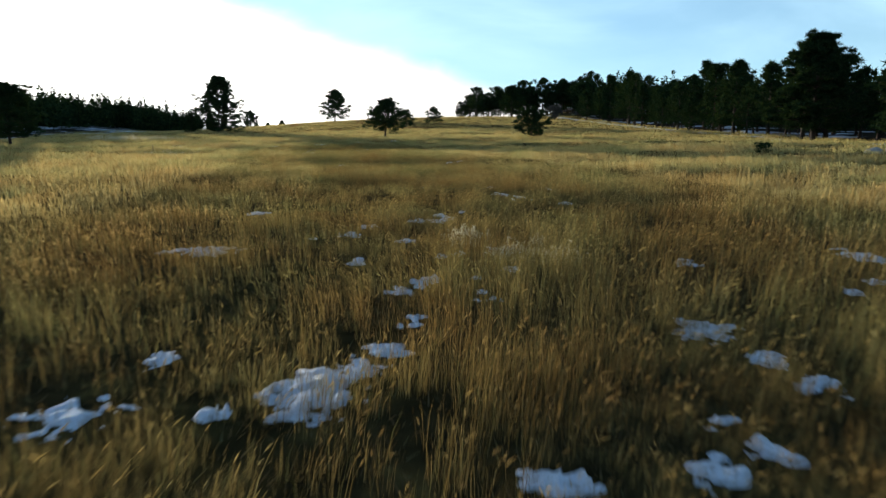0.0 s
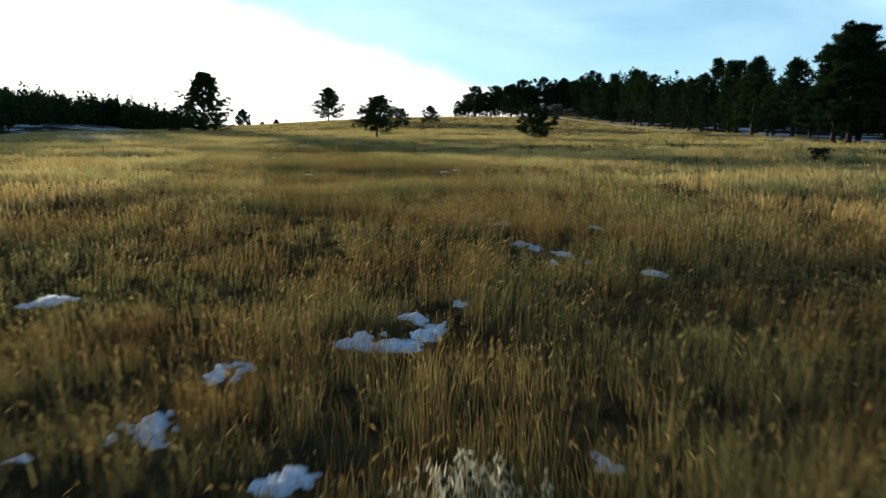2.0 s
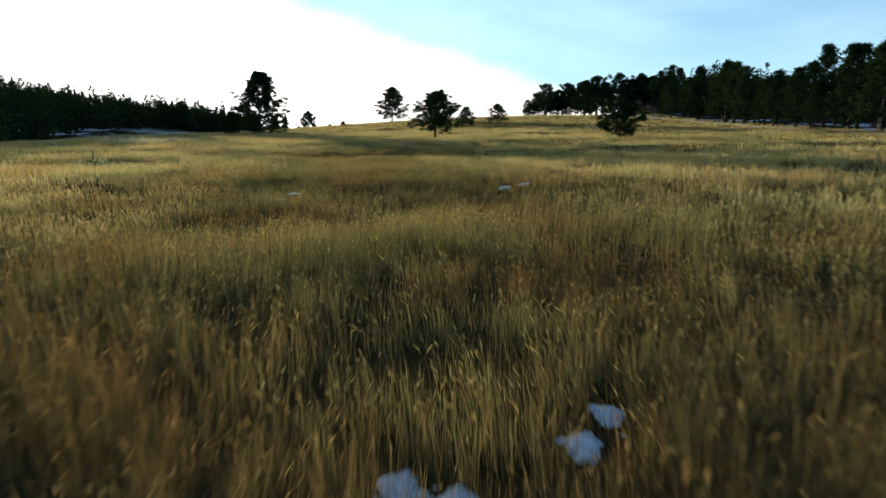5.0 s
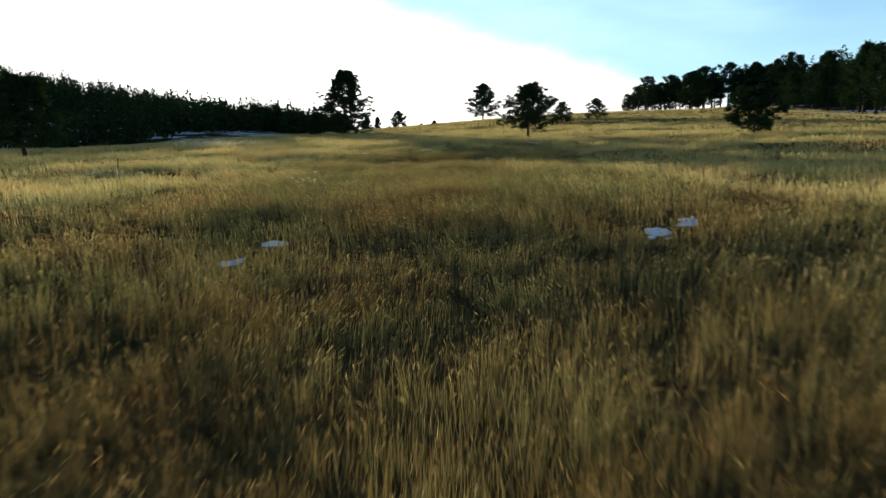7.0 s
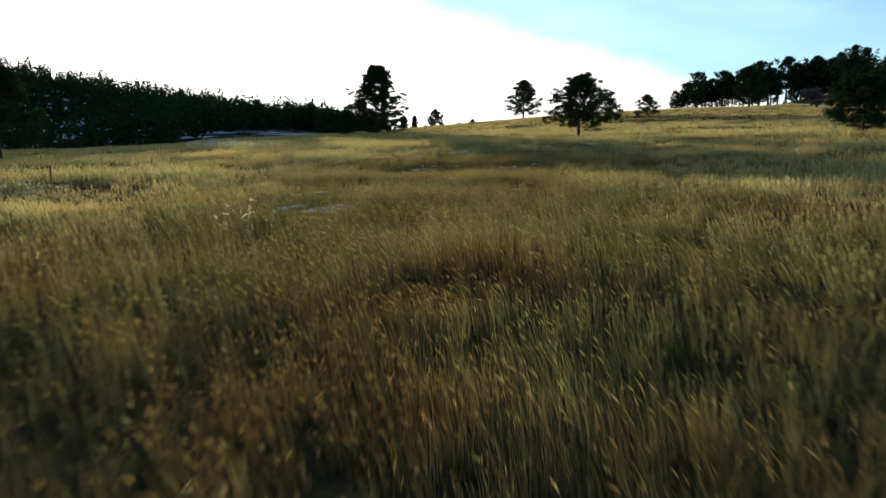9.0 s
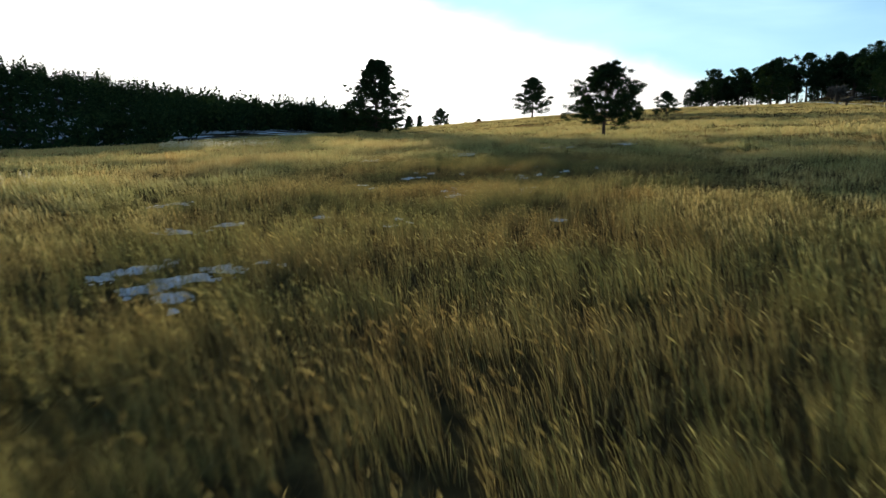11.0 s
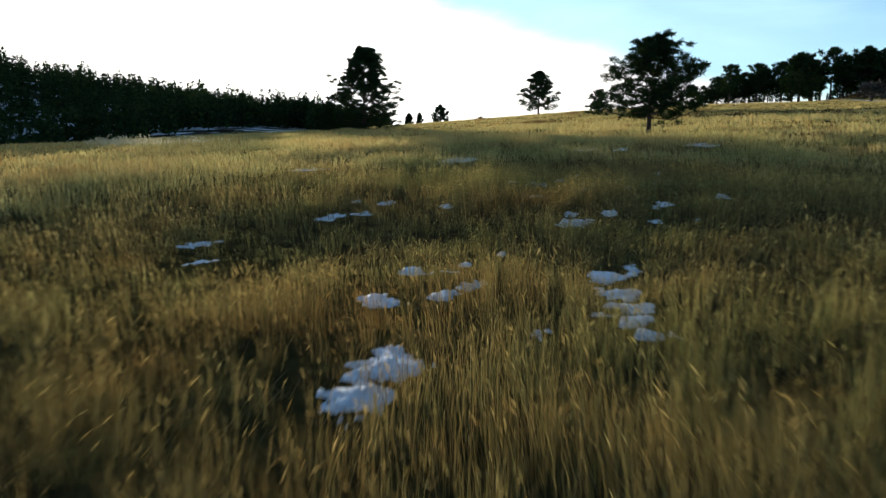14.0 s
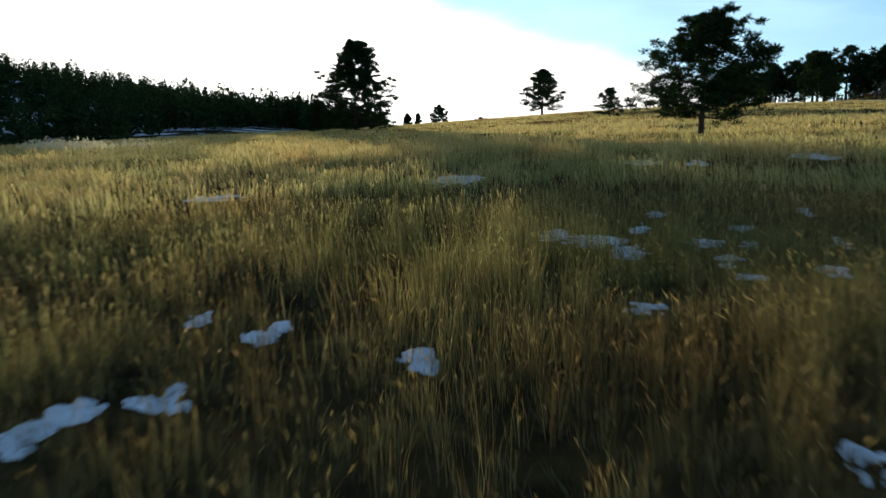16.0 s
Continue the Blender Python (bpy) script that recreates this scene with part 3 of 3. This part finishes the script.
SNOW_BELOW_THE_RISE = [
    [(-11, 82.4, 0.24, 0.3)], [(-18, 82, 0.29, 0.2)], [(-15.4, 81.8, 0.17, 0.19)], [(-15, 80.2, 0.19, 0.3)], [(-14.7, 81, 0.15, 0.08)], [(-15.8, 88.3, 0.36, 0.79)],
    [(-15.9, 88.9, 0.4, 0.53), (-15.6, 88.1, 0.13, 0.32)], [(-17.2, 91.4, 0.16, 0.44)],
    [(-14.4, 94.1, 0.25, 0.73), (-14.1, 94.7, 0.24, 0.45), (-14.1, 93, 0.4, 0.47), (-14, 92.1, 0.3, 0.47), (-13.8, 91.2, 0.22, 0.43), (-13.6, 90.7, 0.22, 0.17)],
    [(-17.4, 93.6, 0.33, 0.62)], [(-16.4, 92.1, 0.16, 0.44), (-16.3, 92.9, 0.2, 0.42)], [(-17, 91.2, 0.25, 0.27)], [(-22.9, 95, 0.32, 0.48)],
    [(-21.5, 93.3, 0.18, 0.38)], [(-16.9, 94.6, 0.14, 0.21)], [(-14.8, 90.4, 0.14, 0.17)],
]
SNOW_ON_THE_RISE = [
    [(-16.9, 93.9, 0.31, 0.08)], [(-16.5, 95.7, 0.1, 0.22)], [(-15.7, 99.5, 0.38, 0.57), (-15.4, 100, 0.15, 0.21)],
    [(-15, 100.8, 0.25, 0.39)], [(-13.8, 102, 0.25, 0.54)], [(-13.9, 99.8, 0.2, 0.23)], [(-13, 100, 0.15, 0.18)], [(-12.2, 103.4, 0.22, 0.41)],
]
SNOW_IN_THE_PINE_SHADE = [
    [(-22.2, 99.3, 0.23, 0.33), (-22.1, 99.7, 0.25, 0.35), (-21.6, 100.1, 0.35, 0.17), (-21.6, 100.3, 0.14, 0.16)], [(-22.7, 102, 0.17, 0.29)],
    [(-21.6, 101.9, 0.22, 0.47)], [(-19.7, 101.7, 0.16, 0.19), (-19.5, 101.4, 0.19, 0.16)], [(-30.6, 112.7, 0.65, 0.99)], [(-24.9, 118.9, 0.86, 1.32)],
    [(-19.7, 109.5, 0.32, 0.88), (-18.8, 109.1, 0.59, 0.9), (-18, 107.9, 0.3, 0.9)], [(-17.7, 113.7, 0.27, 0.63)], [(-18, 111.2, 0.22, 0.81)],
    [(-16.7, 109.4, 0.35, 0.86)], [(-16.4, 107.1, 0.23, 0.61)], [(-15.8, 112.1, 0.24, 0.56)], [(-15.9, 109.6, 0.19, 0.68)], [(-14.2, 114.2, 0.28, 0.46)],
    [(-14.2, 110.3, 0.2, 0.81)], [(-15, 106.6, 0.22, 0.48)], [(-16.2, 105.8, 0.22, 0.23)], [(-16, 100.5, 0.18, 0.26)], [(-18.5, 124.7, 0.89, 1.13)],
    [(-16.5, 123.3, 0.44, 0.9)], [(-12.2, 125.6, 0.84, 1.05)], [(-17.5, 103.9, 0.33, 0.36)],
]
SNOW_BEDS = []
gen = np.random.default_rng(31)
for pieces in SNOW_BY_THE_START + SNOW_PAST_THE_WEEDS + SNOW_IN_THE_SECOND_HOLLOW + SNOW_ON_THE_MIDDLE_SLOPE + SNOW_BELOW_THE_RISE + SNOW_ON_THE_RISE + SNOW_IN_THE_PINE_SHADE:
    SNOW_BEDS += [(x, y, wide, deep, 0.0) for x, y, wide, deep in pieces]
    snow_patch(pieces, len(SNOW_BEDS))
for n in range(26):
    y = 96 + 13.5 * n
    x = 57.5 - 0.018 * n * n + float(gen.uniform(-1, 1))
    snow_patch([(x, y, float(gen.uniform(1.6, 3.2)), float(gen.uniform(7, 11)))], 200 + n, "long strip of white snow along the wood's edge")

# ---- grass ----


def reach_from_way(x, y):
    """Metres from the line along which the meadow is crossed."""
    t = np.clip(y, 2.0, 105.0)
    mid = 1.0 - 18.5 * smooth(t, 18, 105) ** 1.0
    return np.hypot(x - mid, y - t)


def in_snow(x, y):
    bare = np.zeros(len(x), bool)
    for sx, sy, a, b, turn in SNOW_BEDS:
        c, d = math.cos(radians(turn)), math.sin(radians(turn))
        u, v = ((x - sx) * c + (y - sy) * d) / a, (-(x - sx) * d + (y - sy) * c) / b
        bare |= u * u + v * v < 0.85
    return bare


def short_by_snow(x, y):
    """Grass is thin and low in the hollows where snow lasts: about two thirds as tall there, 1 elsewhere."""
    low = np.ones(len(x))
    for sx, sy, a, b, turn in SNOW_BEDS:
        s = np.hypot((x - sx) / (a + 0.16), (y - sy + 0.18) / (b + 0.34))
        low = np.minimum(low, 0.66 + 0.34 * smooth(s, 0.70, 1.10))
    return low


def sow(gen, near, far, density, clump):
    """Places for blades between two distances from the way, gathered in tussocks."""
    x0, x1, y1 = -20 - far, 4 + far, 105 + far
    count = int((x1 - x0) * (y1 - 0.3) * density / clump)
    cx, cy = gen.uniform(x0, x1, count), gen.uniform(0.3, y1, count)
    d = reach_from_way(cx, cy)
    ok = (d >= near) & (d < far) & (cx < 3.5 + 0.72 * (cy + 3)) & (cx > -2.5 - np.maximum(0.72 * (cy + 3), 1.3 * (cy - 37))) & (cx < 64) & (cx > -170)
    cover = (0.82 if near < 6 else 0.80) + 0.70 * mottle(cx, cy, 2.4, 21) + 0.85 * mottle(cx, cy, 0.85, 22) + 0.40 * mottle(cx, cy, 7.0, 23)
    ok &= gen.uniform(0, 1, count) < np.clip(cover, 0.42, 1)
    cx, cy = cx[ok], cy[ok]
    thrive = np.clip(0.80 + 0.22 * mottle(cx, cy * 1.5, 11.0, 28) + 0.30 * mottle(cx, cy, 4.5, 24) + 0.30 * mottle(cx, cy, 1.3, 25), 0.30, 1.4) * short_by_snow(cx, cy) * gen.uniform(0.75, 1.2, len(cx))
    spread = 0.055 + 0.018 * near ** 0.7
    k = clump
    dx, dy = gen.normal(size=(2, len(cx) * k))
    x, y = np.repeat(cx, k) + dx * spread, np.repeat(cy, k) + dy * spread
    thrive = np.repeat(thrive, k)
    ok = ~in_snow(x, y) | (gen.uniform(0, 1, len(x)) < 0.62)
    return x[ok], y[ok], thrive[ok], dx[ok], dy[ok]


def blades(gen, x, y, thrive, dx, dy, width, rich):
    """Corners and triangles. rich: two bent lengths and a seed head; else one slim triangle."""
    n = len(x)
    z = land(x, y) - 0.02
    tall = 0.60 * thrive * gen.uniform(0.45, 1.25, n)
    turn = gen.uniform(0, 2 * np.pi, n)
    lean = np.abs(gen.normal(size=n)) * 0.16 + 0.03
    wind = 0.20 * mottle(x, y, 14.0, 26) + 0.16 * mottle(x, y, 2.2, 27) - 0.10 * smooth(y, 20, 60)
    ox, oy = np.cos(turn) * lean + 0.10 * dx + wind, np.sin(turn) * lean + 0.10 * dy - 0.06
    face = gen.uniform(0, np.pi, n)
    w = width * gen.uniform(0.6, 1.4, n)
    sx, sy = np.cos(face) * w, np.sin(face) * w
    base = np.stack([x, y, z], -1)
    side = np.stack([sx, sy, np.zeros(n)], -1)
    mid = base + np.stack([ox * tall * 0.38, oy * tall * 0.38, tall * 0.58], -1)
    tip = base + np.stack([ox * tall, oy * tall, tall * (1 - 0.30 * lean)], -1)
    if not rich and width > 0.009:
        # far tufts: ripe heads spread wider than feet, all in the brightened head tone
        low, top = base - side * 0.35, tip + side * 0.8
        verts = np.stack([low, tip - side * 0.8, top], 1).reshape(-1, 3)
        return None, (verts, np.arange(n * 3).reshape(-1, 3))
    if not rich:
        verts = np.stack([base - side, base + side, tip], 1).reshape(-1, 3)
        spread = side[::2] * 0.7
        top = tip[::2] + (tip[::2] - base[::2]) * 0.06
        heads = np.stack([tip[::2] * 0.74 + base[::2] * 0.26, top - spread, top + spread], 1).reshape(-1, 3)
        return (verts, np.arange(n * 3).reshape(-1, 3)), (heads, np.arange(len(heads)).reshape(-1, 3))
    verts = np.stack([base - side, base + side, mid - side * 0.75, mid + side * 0.75, tip], 1).reshape(-1, 3)
    b = 5 * np.arange(n)[:, None, None]
    faces = (b + np.array([[0, 1, 3], [0, 3, 2], [2, 3, 4]])).reshape(-1, 3)
    eared = np.flatnonzero(gen.uniform(0, 1, n) < 0.14)
    m = len(eared)
    way = tip[eared] - mid[eared]
    way /= np.linalg.norm(way, axis=1)[:, None]
    long = gen.uniform(0.06, 0.13, m)[:, None]
    out = side[eared] / np.linalg.norm(side[eared], axis=1)[:, None] * gen.uniform(0.0016, 0.0034, m)[:, None]
    foot = tip[eared] - way * long * 0.3
    droop = np.stack([ox[eared], oy[eared], np.full(m, -0.25)], -1) * long
    ear = np.stack([foot, foot + way * long * 0.45 + out, foot + way * long + droop * 0.5, foot + way * long * 0.45 - out], 1).reshape(-1, 3)
    e = 4 * np.arange(m)[:, None, None]
    ears = (e + np.array([[0, 1, 2], [0, 2, 3]])).reshape(-1, 3)
    return (verts, faces), (ear, ears)


gen = np.random.default_rng(77)
for near, far, density, clump, width, rich in [(0, 3, 480, 16, 0.0021, True), (3, 6, 225, 13, 0.0034, True), (6, 12, 170, 12, 0.0062, False), (12, 25, 95, 10, 0.0095, False),
                                               (25, 50, 44, 8, 0.017, False), (50, 100, 15.0, 6, 0.031, False), (100, 210, 4.4, 5, 0.052, False), (210, 330, 1.5, 5, 0.085, False)]:
    places = sow(gen, near, far, density, clump)
    if near >= 100:
        places[2][:] *= 0.75
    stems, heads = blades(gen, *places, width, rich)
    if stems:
        tagged(link_mesh("grass", *stems, SHADED_STRAW), "tall dry golden-brown grass stems, darkened as if shaded", "grass", kind="stuff")
    tagged(link_mesh("grass_heads", *heads, SUNLIT_SEED), "ripe pale golden seed heads of tall dry grass, painted sunlit", "grass", kind="stuff")
# low thatch, whose dark tone paints the shaded gaps at the grass's foot
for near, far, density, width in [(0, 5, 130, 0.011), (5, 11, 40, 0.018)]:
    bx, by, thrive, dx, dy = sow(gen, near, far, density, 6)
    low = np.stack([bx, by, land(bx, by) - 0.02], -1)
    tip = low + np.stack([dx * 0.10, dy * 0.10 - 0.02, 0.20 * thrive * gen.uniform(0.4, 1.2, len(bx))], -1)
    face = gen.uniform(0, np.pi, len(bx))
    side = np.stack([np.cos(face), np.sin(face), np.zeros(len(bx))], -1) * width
    tagged(link_mesh("thatch", np.stack([low - side, low + side, tip], 1).reshape(-1, 3), np.arange(3 * len(bx)).reshape(-1, 3), SHADED_THATCH), "low matted dead grass under taller stems, painted dark as shade", "grass", kind="stuff")

# ---- small things of the meadow ----


def tufts_of(name, label, category, group, x, y, across, deep, tall, count, width, mat, seed, stems=0.15):
    """A patch of stems of one kind."""
    gen = np.random.default_rng(seed)
    r, w = np.sqrt(gen.uniform(0, 1, count)), gen.uniform(0, 6.28, count)
    px, py = x + across * r * np.cos(w) * (1 + 0.3 * np.sin(3 * w)), y + deep * r * np.sin(w)
    base = np.stack([px, py, land(px, py) - 0.02], -1)
    high = tall * gen.uniform(0.45, 1.1, count) * (1 - 0.5 * r)
    tip = base + np.stack([gen.normal(size=count) * stems * high, gen.normal(size=count) * stems * high, high], -1)
    turn = gen.uniform(0, np.pi, count)
    side = np.stack([np.cos(turn) * width, np.sin(turn) * width, np.zeros(count)], -1)
    stem = np.stack([base - side * 0.5, base + side * 0.5, tip], 1).reshape(-1, 3)
    faces = np.arange(count * 3).reshape(-1, 3)
    # fluffy heads: three short sprays at each tip
    heads = np.repeat(tip, 3, 0)
    way = gen.normal(size=(count * 3, 3)) * 0.7 + np.array([0, 0, 0.9])
    long = np.repeat(high, 3)[:, None] * 0.16
    cross = np.cross(way, gen.normal(size=(count * 3, 3)))
    cross /= np.linalg.norm(cross, axis=1)[:, None]
    start = heads - way * long * gen.uniform(0.2, 1.0, (count * 3, 1))
    spray = np.stack([start - cross * width, start + cross * width, start + way * long], 1).reshape(-1, 3)
    faces2 = np.arange(count * 9).reshape(-1, 3) + count * 3
    return tagged(link_mesh(name, np.concatenate([stem, spray]), np.concatenate([faces, faces2]), mat), label, category, group)


WEEDS = "pale seeding weeds in the meadow"
n = 0
for x, y, across, deep, tall, count, width in [(1.0, 14.2, 0.55, 0.35, 0.55, 150, 0.010), (1.9, 12.4, 0.5, 0.35, 0.5, 130, 0.010), (2.9, 12.0, 0.45, 0.4, 0.5, 120, 0.010), (2.6, 13.4, 0.3, 0.3, 0.45, 60, 0.010),
                                               (-33.5, 76.5, 3.2, 1.2, 0.85, 110, 0.022), (-36.0, 87.0, 3.6, 1.4, 0.85, 100, 0.022), (-14.4, 66.2, 0.9, 0.5, 1.0, 12, 0.02), (-15.6, 68.4, 0.8, 0.5, 1.0, 9, 0.02),
                                               (-72, 146, 5.0, 3.0, 1.5, 330, 0.045), (-79, 150, 5.0, 3.0, 1.5, 330, 0.045), (-66, 148, 4.0, 2.0, 1.3, 200, 0.045), (-22.9, 115.1, 0.6, 0.5, 0.75, 7, 0.012)]:
    n += 1
    tufts_of("seeding_weeds", "pale bleached seed heads of dead weeds above grass", "weeds", WEEDS, x, y, across, deep, tall, count, width, PALE, 300 + n)

BRUSH = "low russet brush on the slope"
for x, y, across, deep, tall, count in [(-7.0, 132, 5.5, 1.2, 0.5, 420), (-5.0, 147.5, 7.0, 1.5, 0.55, 520), (-9.0, 202, 7.0, 2.0, 0.6, 420), (-16, 216, 6.0, 2.0, 0.6, 360), (1.8, 128.4, 6.0, 1.2, 0.45, 380),
                                        (-37, 204, 4.5, 1.6, 0.9, 300), (-68, 276, 3.6, 1.2, 1.6, 160), (-42, 277, 1.8, 1.0, 1.5, 90), (12, 190, 8.0, 2.2, 0.5, 380), (-26, 160, 5.0, 1.2, 0.4, 300), (20, 160, 7.0, 1.5, 0.45, 360)]:
    n += 1
    tufts_of("russet_brush", "low russet-brown brush in dry grass", "shrub", BRUSH, x, y, across, deep, tall, count, 0.05, RUSSET, 300 + n, 0.35)


def shrub(label, x, y, wide, tall, seed, leaves=True):
    """A bush of forked stems, with or without leaves."""
    gen = np.random.default_rng(seed)
    bush = tagged(new("shrub"), label, "shrub")
    ends = []
    for k in range(16 if leaves else 34):
        w, out = k * 2.4, gen.uniform(0.15, 0.5) * wide
        end = Vector((math.cos(w) * out, math.sin(w) * out, tall * gen.uniform(0.5, 0.95)))
        mid = Vector((end.x * 0.35, end.y * 0.35, end.z * 0.55))
        link_mesh("stem", *tubes([[((0, 0, -0.1), 0.03 * tall), (mid, 0.018 * tall), (end, 0.006 * tall)]], 4), TWIG, bush, True)
        ends += [end, (mid + end) / 2, Vector((end.x, end.y, end.z * 0.35))]
    if leaves:
        centres = np.array([tuple(e) for e in ends])
        link_mesh("foliage", *needles(gen, centres, np.full(len(centres), wide * 0.17), 46, 0.13 * tall), NEEDLE, bush)
    else:
        centres = np.array([tuple(e) for e in ends[::3]])
        link_mesh("twigs", *needles(gen, centres, np.full(len(centres), wide * 0.12), 26, 0.22 * tall), TWIG, bush)
    bush.matrix_world = stand(x, y)


shrub("dark round juniper bush alone in dry grass", 30.2, 66.8, 1.5, 1.15, 401)
shrub("leafless grey shrub on the slope below the wood", 46, 345, 5.5, 6.0, 402, False)
shrub("leafless grey shrub on the slope below the wood", 40, 300, 3.0, 2.6, 403, False)

post = tagged(new("fence_post"), "thin weathered wooden post standing in dry grass", "post")
bm = bmesh.new()
bmesh.ops.create_cone(bm, cap_ends=True, segments=10, radius1=0.055, radius2=0.045, depth=1.2, matrix=Matrix.Translation((0, 0, 0.45)))
bmesh.ops.bevel(bm, geom=[e for e in bm.edges if all(v.co.z > 1.0 for v in e.verts)], offset=0.012, segments=2, affect="EDGES")
me = bpy.data.meshes.new("stake")
bm.to_mesh(me), bm.free()
me.materials.append(POST_WOOD)
new("stake", me).parent = post
post.matrix_world = stand(-37.0, 81.0) @ Euler((0.04, 0.03, 0)).to_matrix().to_4x4()


def boulder(x, y, size, seed):
    bm = bmesh.new()
    bmesh.ops.create_icosphere(bm, subdivisions=3, radius=size)
    for v in bm.verts:
        v.co *= 1 + 0.35 * noise.noise(v.co * 0.9 / size + Vector((seed, 0, 0))) + 0.10 * noise.noise(v.co * 3.5 / size)
        v.co.z *= 0.62
    me = bpy.data.meshes.new("boulder")
    bm.to_mesh(me), bm.free()
    me.materials.append(ROCK)
    ob = tagged(new("boulder", me), "rough grey boulder half sunk in dry grass", "rock", "boulders by the wood")
    ob.matrix_world = stand(x, y, 40 * seed) @ Matrix.Translation((0, 0, size * 0.2))


boulder(41.0, 66.8, 0.8, 1)
boulder(43.2, 67.5, 0.65, 2)
boulder(44.6, 66.6, 0.75, 3)
